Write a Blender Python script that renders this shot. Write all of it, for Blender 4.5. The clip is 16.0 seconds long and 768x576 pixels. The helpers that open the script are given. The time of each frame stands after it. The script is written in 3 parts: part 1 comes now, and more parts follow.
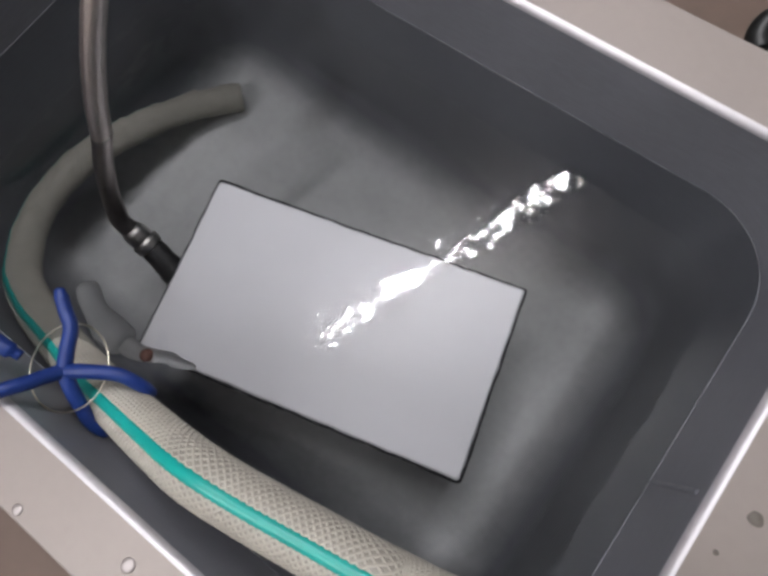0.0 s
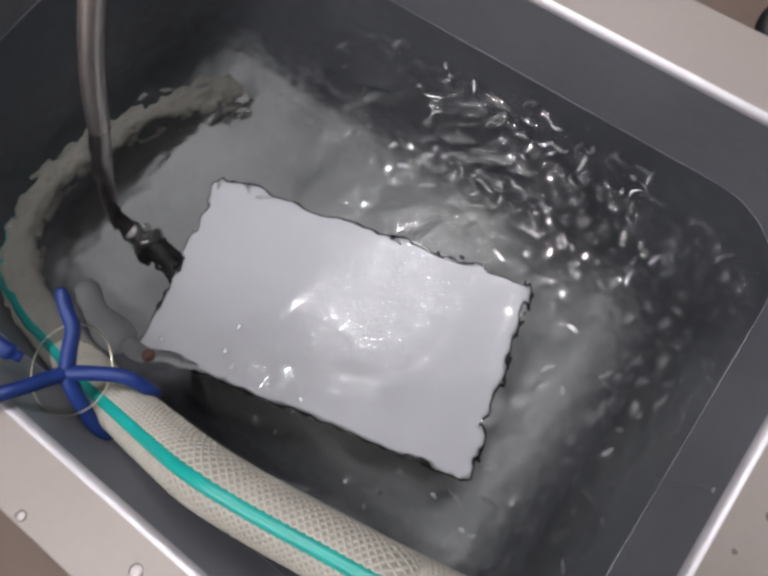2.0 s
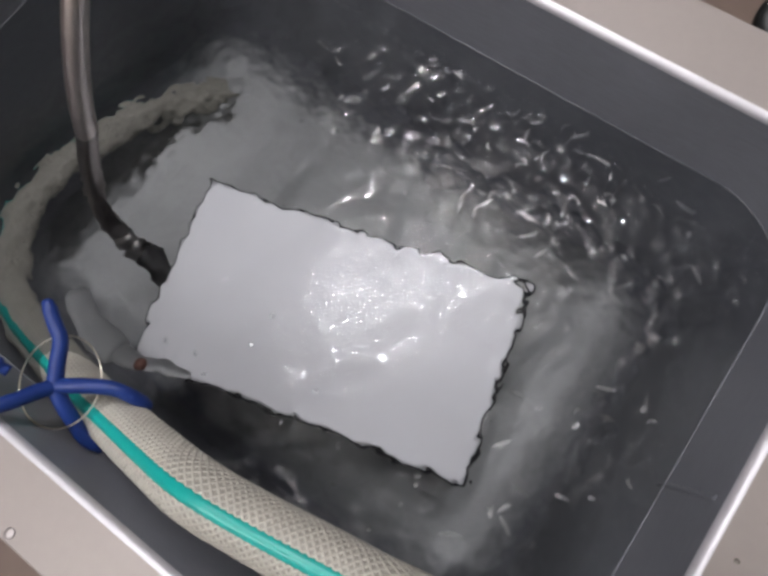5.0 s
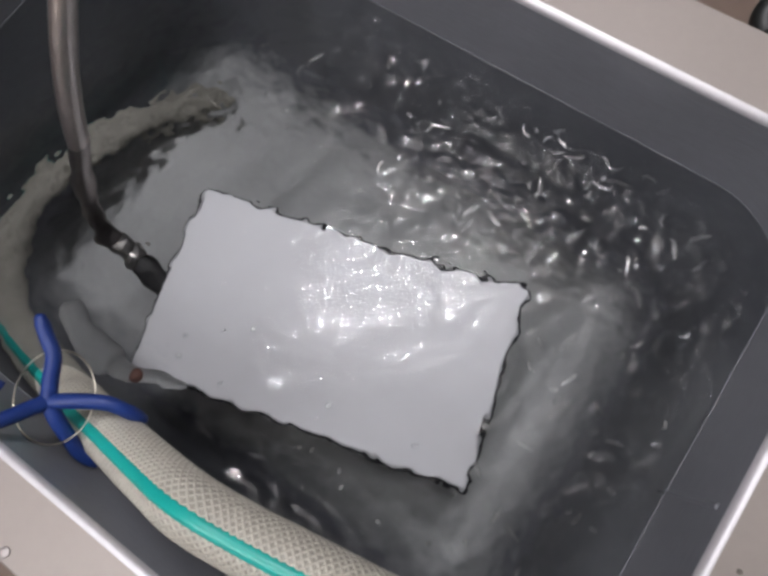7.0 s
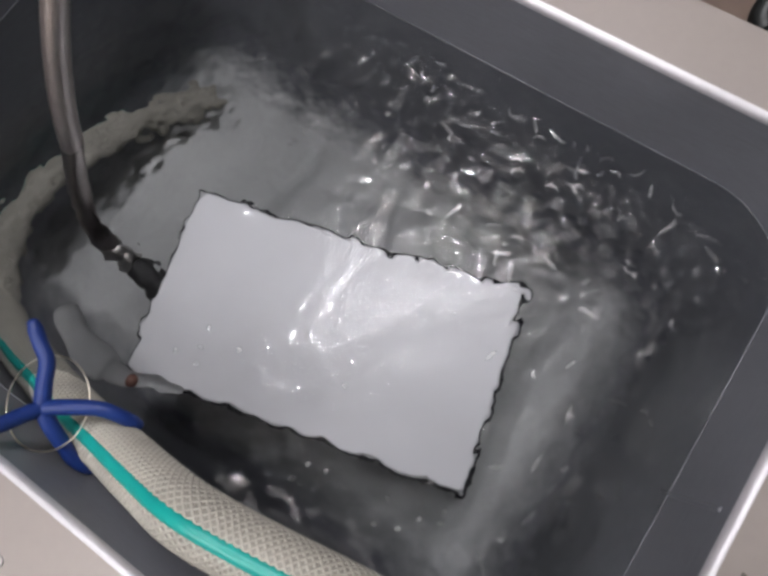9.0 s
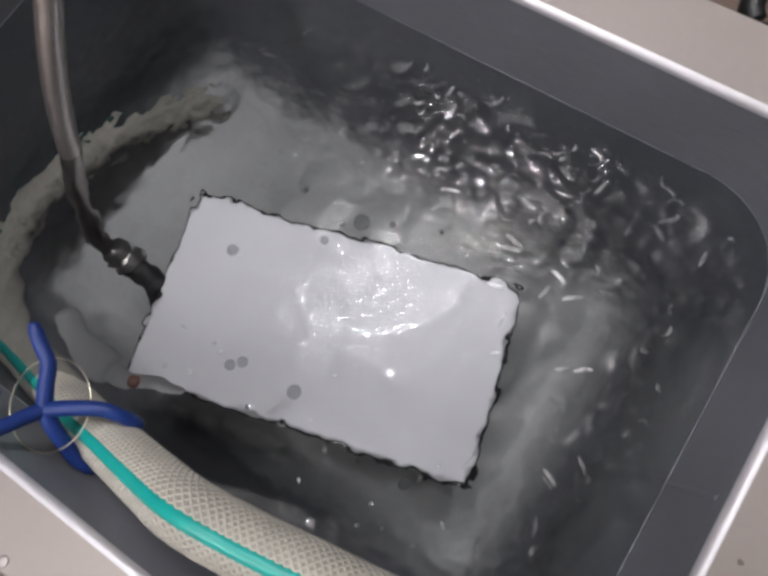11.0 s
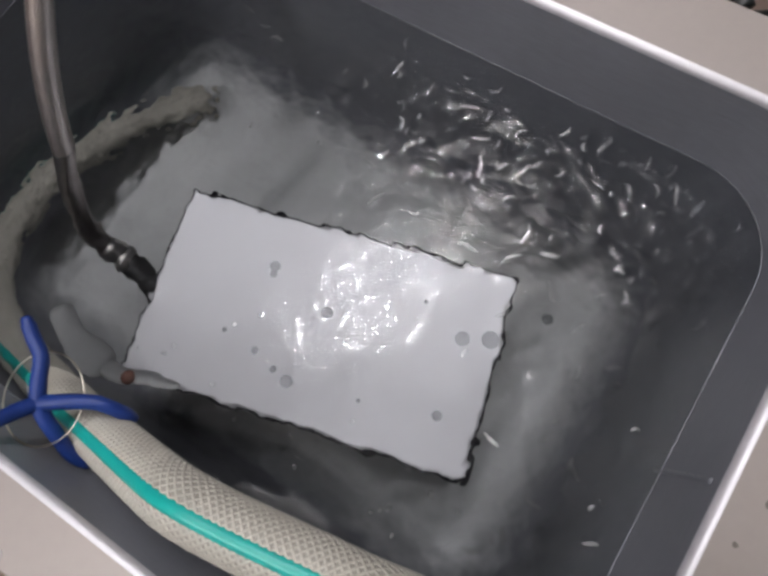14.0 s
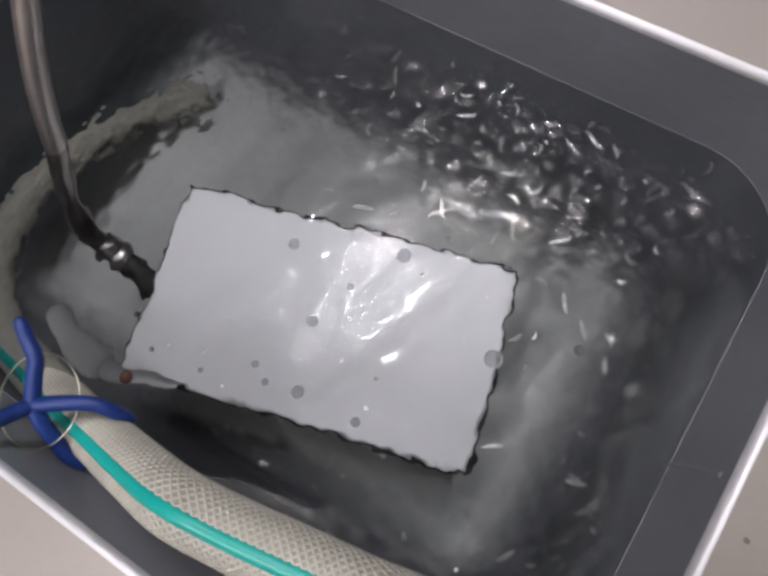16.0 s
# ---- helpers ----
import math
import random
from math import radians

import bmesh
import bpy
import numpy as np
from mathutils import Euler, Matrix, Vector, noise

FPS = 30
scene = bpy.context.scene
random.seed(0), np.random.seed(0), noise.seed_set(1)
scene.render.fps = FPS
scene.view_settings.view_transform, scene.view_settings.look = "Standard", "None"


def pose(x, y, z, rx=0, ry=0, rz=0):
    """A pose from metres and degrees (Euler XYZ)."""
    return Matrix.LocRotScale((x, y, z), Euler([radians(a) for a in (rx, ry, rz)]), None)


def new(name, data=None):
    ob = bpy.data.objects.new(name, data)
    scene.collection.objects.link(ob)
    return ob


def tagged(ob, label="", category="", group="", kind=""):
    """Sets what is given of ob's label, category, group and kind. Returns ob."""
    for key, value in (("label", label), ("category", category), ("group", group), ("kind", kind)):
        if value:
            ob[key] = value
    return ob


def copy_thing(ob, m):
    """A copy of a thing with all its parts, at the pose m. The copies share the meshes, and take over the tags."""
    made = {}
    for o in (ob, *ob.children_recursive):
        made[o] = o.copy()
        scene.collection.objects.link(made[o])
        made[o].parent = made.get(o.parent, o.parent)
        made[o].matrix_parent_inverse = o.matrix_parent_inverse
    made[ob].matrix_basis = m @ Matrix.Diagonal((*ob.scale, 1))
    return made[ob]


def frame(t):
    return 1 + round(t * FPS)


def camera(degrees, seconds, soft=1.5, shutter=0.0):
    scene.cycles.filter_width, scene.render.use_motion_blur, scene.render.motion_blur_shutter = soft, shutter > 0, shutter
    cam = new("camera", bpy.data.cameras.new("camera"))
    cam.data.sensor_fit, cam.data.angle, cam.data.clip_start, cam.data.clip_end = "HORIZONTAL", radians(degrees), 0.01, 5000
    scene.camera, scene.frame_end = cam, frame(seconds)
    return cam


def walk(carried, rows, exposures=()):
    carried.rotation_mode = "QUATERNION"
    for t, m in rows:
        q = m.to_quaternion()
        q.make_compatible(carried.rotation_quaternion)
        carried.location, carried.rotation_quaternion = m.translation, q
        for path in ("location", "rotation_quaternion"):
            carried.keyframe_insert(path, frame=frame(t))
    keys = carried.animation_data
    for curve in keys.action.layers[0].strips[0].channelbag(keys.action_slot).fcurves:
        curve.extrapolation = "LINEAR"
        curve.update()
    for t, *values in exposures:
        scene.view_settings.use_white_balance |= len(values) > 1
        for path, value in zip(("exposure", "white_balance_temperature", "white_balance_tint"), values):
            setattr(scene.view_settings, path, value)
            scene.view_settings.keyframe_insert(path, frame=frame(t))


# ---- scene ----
# ---------------------------------------------------------------- camera and its walk
cam = camera(70.5, 16.0, soft=3.3, shutter=0.0)
ROWS = [
    (0.0, pose(-0.1054, 0.0999, 0.2369, 14.76, 3.93, 36.49)),
    (0.5, pose(-0.1094, 0.1007, 0.2352, 14.13, 3.39, 36.18)),
    (1.0, pose(-0.1113, 0.0989, 0.2338, 14.23, 3.23, 36.04)),
    (1.5, pose(-0.1119, 0.0974, 0.2333, 14.34, 3.42, 35.90)),
    (2.0, pose(-0.1120, 0.0976, 0.2329, 14.28, 3.56, 35.95)),
    (2.5, pose(-0.1131, 0.1003, 0.2338, 13.91, 3.55, 35.73)),
    (3.0, pose(-0.1141, 0.1036, 0.2341, 13.41, 3.47, 35.37)),
    (3.5, pose(-0.1143, 0.1030, 0.2330, 13.68, 3.53, 35.37)),
    (4.0, pose(-0.1141, 0.1034, 0.2316, 13.74, 3.58, 35.35)),
    (6.5, pose(-0.1134, 0.1078, 0.2275, 13.78, 3.87, 34.56)),
    (7.0, pose(-0.1145, 0.1104, 0.2276, 13.50, 4.03, 34.32)),
    (7.5, pose(-0.1150, 0.1115, 0.2268, 13.40, 3.98, 34.14)),
    (8.0, pose(-0.1153, 0.1134, 0.2262, 13.06, 4.02, 33.90)),
    (8.5, pose(-0.1148, 0.1134, 0.2251, 13.23, 4.19, 34.14)),
    (9.0, pose(-0.1152, 0.1117, 0.2248, 13.53, 3.96, 33.90)),
    (11.5, pose(-0.1084, 0.1131, 0.2263, 13.39, 4.93, 32.67)),
    (12.0, pose(-0.1075, 0.1139, 0.2261, 13.30, 5.01, 32.51)),
    (12.5, pose(-0.1077, 0.1128, 0.2247, 13.44, 4.92, 32.40)),
    (13.0, pose(-0.1065, 0.1121, 0.2245, 13.61, 5.06, 32.23)),
    (13.5, pose(-0.1051, 0.1113, 0.2254, 13.52, 5.03, 32.17)),
    (14.0, pose(-0.1042, 0.1088, 0.2244, 13.79, 4.84, 32.19)),
    (14.5, pose(-0.1032, 0.1069, 0.2228, 14.11, 4.87, 32.09)),
    (15.0, pose(-0.1013, 0.1077, 0.2198, 14.29, 5.47, 32.05)),
    (15.5, pose(-0.1005, 0.1100, 0.2189, 14.06, 5.71, 31.64)),
    (16.0, pose(-0.1022, 0.1120, 0.2186, 13.01, 5.73, 31.33)),
]
walk(cam, ROWS, exposures=[(0.0, 0.0), (16.0, 0.0)])

# ---------------------------------------------------------------- world and light
LEVEL = -0.0595          # calm water level under the rim
FLOOR = -0.290           # tank floor
DEEP = 0.3025            # tank, near wall to far wall
LEFT = -0.476            # tank, left wall; the right wall is at x = 0
CORNER = 0.052           # radius of the tank's upright corners

world = bpy.data.worlds.new("room_air")
scene.world = world
world.use_nodes = True
world.node_tree.nodes["Background"].inputs[0].default_value = (0.75, 0.82, 1.0, 1)
world.node_tree.nodes["Background"].inputs[1].default_value = 0.05


def area_lamp(name, m, sx, sy, watts, colour):
    data = bpy.data.lights.new(name, "AREA")
    data.shape, data.size, data.size_y = "RECTANGLE", sx, sy
    data.energy, data.color = watts, colour
    ob = new(name, data)
    ob.matrix_world = m
    return ob


TUBE_MID, TUBE_TURN = (-0.40, 0.68, 1.62), math.degrees(math.atan2(1.07, 0.40))
# the second lamp is unseen, added as fill for plate and walls
TUBE_AND_FILL = [(TUBE_MID, 14.0), ((-0.62, -1.17, 1.62), 13.5)]
for mid, watts in TUBE_AND_FILL:
    area_lamp("tube_and_fill_light", pose(*mid[:2], 1.60, 0, 0, TUBE_TURN), 1.18, 0.010, watts, (0.985, 0.958, 1.0))
    # added fill, aimed up so the ceiling bounces soft light on the plate
    area_lamp("tube_and_fill_light", pose(*mid[:2], 1.725, 180, 0, TUBE_TURN), 1.18, 0.040, watts * 1.35, (0.985, 0.958, 1.0))


# ---------------------------------------------------------------- materials
class Nodes:
    """A short way to write a node tree."""

    def __init__(self, name):
        self.mat = bpy.data.materials.new(name)
        self.mat.use_nodes = True
        self.tree = self.mat.node_tree
        self.bsdf = self.tree.nodes["Principled BSDF"]
        self.out = self.tree.nodes["Material Output"]

    def add(self, kind, **inputs):
        n = self.tree.nodes.new(kind)
        for key, value in inputs.items():
            self.put(n.inputs[key.replace("_", " ")], value)
        return n

    def put(self, socket, value):
        if isinstance(value, bpy.types.NodeSocket):
            self.tree.links.new(value, socket)
        else:
            socket.default_value = value

    def math(self, op, a, b=0.0):
        n = self.tree.nodes.new("ShaderNodeMath")
        n.operation = op
        self.put(n.inputs[0], a)
        self.put(n.inputs[1], b)
        return n.outputs[0]

    def coords(self, scale=(1, 1, 1), kind="Object", turn=(0, 0, 0)):
        c = self.add("ShaderNodeTexCoord")
        m = self.add("ShaderNodeMapping", Vector=c.outputs[kind], Scale=scale, Rotation=turn)
        return m.outputs[0]

    def noise(self, vec, scale, detail=4.0, rough=0.55):
        return self.add("ShaderNodeTexNoise", Vector=vec, Scale=scale, Detail=detail, Roughness=rough).outputs["Fac"]

    def ramp(self, fac, *stops):
        n = self.add("ShaderNodeValToRGB", Fac=fac)
        e = n.color_ramp.elements
        while len(e) < len(stops):
            e.new(0.5)
        for el, (p, c) in zip(e, stops):
            el.position = p
            el.color = (*c, 1) if len(c) == 3 else c
        return n.outputs["Color"]

    def span(self, fac, lo, hi, a, b):
        n = self.add("ShaderNodeMapRange", Value=fac)
        for i, v in enumerate((lo, hi, a, b)):
            n.inputs[i + 1].default_value = v
        return n.outputs[0]

    def bump(self, height, distance, strength=1.0, normal=None):
        n = self.add("ShaderNodeBump", Height=height, Distance=distance, Strength=strength)
        if normal is not None:
            self.put(n.inputs["Normal"], normal)
        return n.outputs[0]

    def set(self, **inputs):
        for key, value in inputs.items():
            self.put(self.bsdf.inputs[key.replace("_", " ")], value)
        return self.mat


def steel(name, base, rough, grain, stain=0.12, metal=1.0, relief=0.00004):
    """Brushed stainless steel: grain streaks one way, water stains over it."""
    n = Nodes(name)
    streak = n.noise(n.coords(grain), 60, 3, 0.7)
    spot = n.noise(n.coords((1, 1, 1)), 14, 5, 0.6)
    fine = n.noise(n.coords((1, 1, 1)), 160, 2, 0.6)
    mix = n.math("ADD", n.math("MULTIPLY", streak, 0.45), n.math("ADD", n.math("MULTIPLY", spot, 0.4), n.math("MULTIPLY", fine, 0.15)))
    lo = tuple(c * (1 - stain) for c in base)
    hi = tuple(min(1, c * (1 + stain)) for c in base)
    return n.set(Base_Color=n.ramp(mix, (0.3, lo), (0.7, hi)), Metallic=metal,
                 Roughness=n.span(mix, 0.3, 0.7, rough * 0.85, rough * 1.2),
                 Normal=n.bump(streak, relief))


def plain(name, base, rough, vary=0.1, scale=40, relief=0.0, metal=0.0, **more):
    n = Nodes(name)
    a = n.noise(n.coords(), scale, 5)
    b = n.noise(n.coords(), scale * 6, 3)
    mix = n.math("ADD", n.math("MULTIPLY", a, 0.65), n.math("MULTIPLY", b, 0.35))
    lo = tuple(c * (1 - vary) for c in base)
    hi = tuple(min(1, c * (1 + vary)) for c in base)
    n.set(Base_Color=n.ramp(mix, (0.3, lo), (0.7, hi)), Metallic=metal,
          Roughness=n.span(mix, 0.3, 0.7, rough * 0.85, min(1, rough * 1.15)), **more)
    if relief:
        n.set(Normal=n.bump(mix, relief))
    return n.mat


BASIN = steel("basin_steel", (0.246, 0.255, 0.285), 0.34, (1, 1, 12), 0.14, metal=0.20)
# base far paler than the flange, so the colour carries the rim's highlight
EDGE = steel("pale_edge_steel", (0.64, 0.63, 0.655), 0.48, (2, 2, 2), 0.10, metal=0.45)
FLANGE = steel("flange_steel", (0.350, 0.314, 0.290), 0.50, (3, 3, 3), 0.06, metal=0.25)
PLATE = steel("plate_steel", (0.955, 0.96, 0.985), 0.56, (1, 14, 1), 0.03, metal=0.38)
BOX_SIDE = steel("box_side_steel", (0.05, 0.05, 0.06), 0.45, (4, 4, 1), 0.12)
CONDUIT = steel("conduit_steel", (0.72, 0.66, 0.63), 0.34, (1, 1, 1), 0.2)
BRASS = steel("gland_nickel", (0.66, 0.64, 0.61), 0.34, (1, 1, 1), 0.15)
SCREW = steel("screw_steel", (0.46, 0.43, 0.42), 0.55, (1, 1, 1), 0.15)
RUBBER = plain("black_rubber", (0.018, 0.018, 0.02), 0.55, 0.2, 80)
BLUE = plain("blue_plastic", (0.009, 0.036, 0.20), 0.48, 0.12, 60, 0.0001)
WIRE = steel("thin_wire", (0.70, 0.66, 0.56), 0.30, (1, 1, 1), 0.1)
GREEN = plain("green_stripe", (0.010, 0.40, 0.345), 0.35, 0.10, 50, 0.0001)
CORD = plain("white_cord", (0.48, 0.462, 0.40), 0.55, 0.10, 90)
WALLPAINT = plain("wall_paint", (0.44, 0.41, 0.38), 0.85, 0.05, 3, 0.0005)
LOWBOUNCE = plain("low_bounce_wall", (0.12, 0.10, 0.09), 0.85, 0.08, 3, 0.0005)
CEILPAINT = plain("ceiling_paint", (0.78, 0.77, 0.76), 0.9, 0.04, 3, 0.0005)
TILE = plain("floor_tan", (0.20, 0.148, 0.120), 0.6, 0.18, 5, 0.0005)
SPOT = plain("dried_spot", (0.17, 0.155, 0.135), 0.7, 0.2, 200)
BEAD = plain("red_bead", (0.26, 0.12, 0.09), 0.5, 0.2, 80)
CASING = plain("casing_paint", (0.32, 0.28, 0.26), 0.5, 0.08, 12)
CABLE = plain("cable_rubber", (0.012, 0.014, 0.014), 0.45, 0.2, 60)


def bottom_steel():
    """Basin steel, paler and duller wherever it lies level, darker where it turns upright."""
    n = Nodes("bottom_steel")
    spot = n.noise(n.coords(), 14, 5, 0.6)
    fine = n.noise(n.coords(), 160, 3, 0.6)
    mix = n.math("ADD", n.math("MULTIPLY", spot, 0.7), n.math("MULTIPLY", fine, 0.3))
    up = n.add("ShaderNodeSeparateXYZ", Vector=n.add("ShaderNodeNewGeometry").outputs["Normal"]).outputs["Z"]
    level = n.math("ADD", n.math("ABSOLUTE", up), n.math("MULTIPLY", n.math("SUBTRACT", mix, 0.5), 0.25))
    pale_share = n.span(level, 0.45, 1.0, 0.0, 1.0)
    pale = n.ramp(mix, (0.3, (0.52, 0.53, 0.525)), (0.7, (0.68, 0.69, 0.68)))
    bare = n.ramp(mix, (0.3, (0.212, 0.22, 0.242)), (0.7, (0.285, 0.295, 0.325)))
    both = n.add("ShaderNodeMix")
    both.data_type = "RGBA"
    n.put(both.inputs[0], pale_share)
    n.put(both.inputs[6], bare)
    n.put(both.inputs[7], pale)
    return n.set(Base_Color=both.outputs[2], Metallic=n.span(pale_share, 0.0, 1.0, 0.20, 0.45), Roughness=n.span(pale_share, 0.0, 1.0, 0.36, 0.60),
                 Normal=n.bump(fine, 0.00006))


BOTTOM = bottom_steel()


def hose_material():
    """Cloudy soft hose wall that lets some light in."""
    n = Nodes("hose_clear")
    a = n.noise(n.coords(), 45, 4)
    n.set(Base_Color=n.ramp(a, (0.3, (0.30, 0.285, 0.24)), (0.7, (0.37, 0.35, 0.30))), Roughness=0.32,
          Normal=n.bump(a, 0.0001))
    n.bsdf.inputs["Transmission Weight"].default_value = 0.18
    n.bsdf.inputs["IOR"].default_value = 1.45
    return n.mat


def clear_plastic():
    n = Nodes("grey_clear_plastic")
    a = n.noise(n.coords(), 50, 4)
    n.set(Base_Color=n.ramp(a, (0.3, (0.70, 0.71, 0.70)), (0.7, (0.82, 0.83, 0.82))), Roughness=0.3)
    n.bsdf.inputs["Transmission Weight"].default_value = 0.76
    n.bsdf.inputs["IOR"].default_value = 1.1
    return n.mat


def water_material():
    """Water: almost flat at the calm level; where it stands higher it is stirred and carries ripples."""
    n = Nodes("water")
    geo = n.add("ShaderNodeNewGeometry")
    xyz = n.add("ShaderNodeSeparateXYZ", Vector=geo.outputs["Position"])
    stir = n.span(xyz.outputs["Z"], LEVEL + 0.0003, LEVEL + 0.0020, 0.0, 1.0)
    place = n.add("ShaderNodeMapping", Vector=geo.outputs["Position"], Scale=(1, 1, 40)).outputs[0]
    swell = n.noise(place, 26, 0.0, 0.5)
    wave = n.noise(place, 56, 1.0, 0.5)
    chop = n.noise(place, 120, 0.8, 0.5)
    # the pump stirs the far side most
    side = n.math("MAXIMUM", n.math("MINIMUM", n.span(xyz.outputs["Y"], 0.13, 0.24, 0.66, 1.25), n.span(xyz.outputs["X"], -0.37, -0.28, 0.50, 1.25)), n.span(xyz.outputs["X"], -0.11, -0.03, 0.66, 1.20))
    height = n.math("ADD", n.math("MULTIPLY", swell, 0.6), n.math("ADD", n.math("MULTIPLY", wave, 0.90), n.math("MULTIPLY", n.math("MULTIPLY", chop, side), 0.46)))
    lively = n.math("MULTIPLY", n.math("MULTIPLY", n.math("MULTIPLY", height, 0.82), stir), side)
    calm = n.math("ADD", n.math("MULTIPLY", swell, 0.03), n.math("ADD", n.math("MULTIPLY", wave, 0.05), n.math("MULTIPLY", chop, 0.06)))
    total = n.math("ADD", lively, calm)
    ripple = n.bump(total, 0.0030)
    # the grey tint puts the darkness under the clear water into its colour
    n.set(Base_Color=(0.222, 0.228, 0.234, 1), Roughness=0.035, IOR=1.333, Specular_IOR_Level=0.36, Normal=ripple)
    n.bsdf.inputs["Transmission Weight"].default_value = 1.0
    return n.mat


def bubble_material():
    n = Nodes("bubble_film")
    n.set(Base_Color=(0.66, 0.67, 0.68, 1), Roughness=0.2, IOR=1.04)
    n.bsdf.inputs["Transmission Weight"].default_value = 1.0
    return n.mat


def glow(name, colour, strength):
    n = Nodes(name)
    n.set(Base_Color=(*colour, 1))
    n.bsdf.inputs["Emission Color"].default_value = (*colour, 1)
    n.bsdf.inputs["Emission Strength"].default_value = strength
    return n.mat


HOSE = hose_material()
CLEAR = clear_plastic()
WATER = water_material()
BUBBLE = bubble_material()
FILM = plain("wet_film", (0.20, 0.21, 0.23), 0.22, 0.7, 30)
TUBEGLOW = glow("lit_tube", (1.0, 0.97, 0.92), 6.0)


# ---------------------------------------------------------------- mesh helpers
def part(name, bm, material, parent=None, label="", smooth=True):
    me = bpy.data.meshes.new(name)
    bmesh.ops.recalc_face_normals(bm, faces=bm.faces)
    bm.to_mesh(me)
    bm.free()
    me.materials.append(material)
    for p in me.polygons:
        p.use_smooth = smooth
    ob = new(name, me)
    if parent is not None:
        ob.parent = parent
    if label:
        ob["label"] = label
    return ob


def empty(name, at=(0, 0, 0)):
    ob = new(name)
    ob.empty_display_size = 0.02
    ob.location = at
    return ob


def box(bm, lo, hi, bevel=0.0, segments=2):
    r = bmesh.ops.create_cube(bm, size=1)
    mid = [(a + b) / 2 for a, b in zip(lo, hi)]
    for v in r["verts"]:
        v.co = Vector([m + c * (b - a) for m, c, a, b in zip(mid, v.co, lo, hi)])
    if bevel:
        edges = list({e for v in r["verts"] for e in v.link_edges})
        bmesh.ops.bevel(bm, geom=edges, offset=bevel, segments=segments, affect="EDGES", profile=0.5)
    return bm


def spline(points, per=10):
    """Catmull-Rom points through the given ones."""
    p = [Vector(a) for a in points]
    p = [2 * p[0] - p[1]] + p + [2 * p[-1] - p[-2]]
    out = []
    for i in range(1, len(p) - 2):
        for k in range(per):
            t = k / per
            a, b, c, d = p[i - 1:i + 3]
            out.append(0.5 * ((2 * b) + (c - a) * t + (2 * a - 5 * b + 4 * c - d) * t * t + (3 * b - a - 3 * c + d) * t ** 3))
    out.append(p[-2])
    return out


def frames_along(path, first=Vector((0, 0, 1))):
    """Tangent, side and up along a path, without twist."""
    out, up = [], first
    for i, a in enumerate(path):
        t = (path[min(i + 1, len(path) - 1)] - path[max(i - 1, 0)]).normalized()
        up = (up - t * up.dot(t)).normalized()
        out.append((a, t, t.cross(up).normalized(), up.copy()))
    return out


def sweep(bm, path, radius, sides=16, cap=True, first=Vector((0, 0, 1))):
    """A tube along a path; radius is a number or a function of the share and the angle."""
    rings = []
    fr = frames_along(path, first)
    for i, (a, t, s, u) in enumerate(fr):
        ring = []
        for k in range(sides):
            an = 2 * math.pi * k / sides
            r = radius(i / (len(fr) - 1), an) if callable(radius) else radius
            ring.append(bm.verts.new(a + (s * math.cos(an) + u * math.sin(an)) * r))
        rings.append(ring)
    for a, b in zip(rings, rings[1:]):
        for k in range(sides):
            bm.faces.new((a[k], a[(k + 1) % sides], b[(k + 1) % sides], b[k]))
    if cap:
        bm.faces.new(rings[0][::-1])
        bm.faces.new(rings[-1])
    return bm


def rounded_loop(x0, x1, y0, y1, r, n=8):
    pts = []
    for cx, cy, a0 in ((x1 - r, y1 - r, 0), (x0 + r, y1 - r, 90), (x0 + r, y0 + r, 180), (x1 - r, y0 + r, 270)):
        for k in range(n + 1):
            a = radians(a0 + 90 * k / n)
            pts.append((cx + r * math.cos(a), cy + r * math.sin(a)))
    return pts


def loft(bm, loops, close=False, bottom=False):
    rings = [[bm.verts.new(p) for p in lp] for lp in loops]
    n = len(rings[0])
    pairs = list(zip(rings, rings[1:])) + ([(rings[-1], rings[0])] if close else [])
    for a, b in pairs:
        for k in range(n):
            bm.faces.new((a[k], a[(k + 1) % n], b[(k + 1) % n], b[k]))
    if bottom:
        bm.faces.new(rings[-1])
    return bm


def inset_loop(d, z, n=8):
    """The tank's outline, d inside its walls, at height z."""
    return [(x, y, z) for x, y in rounded_loop(LEFT + d, -d, d, DEEP - d, max(CORNER - d, 0.002), n)]


# ---------------------------------------------------------------- room
ROOM_X, ROOM_Y, GROUND, CEIL = (-2.4, 2.0), (-1.8, 2.6), -1.15, 2.05


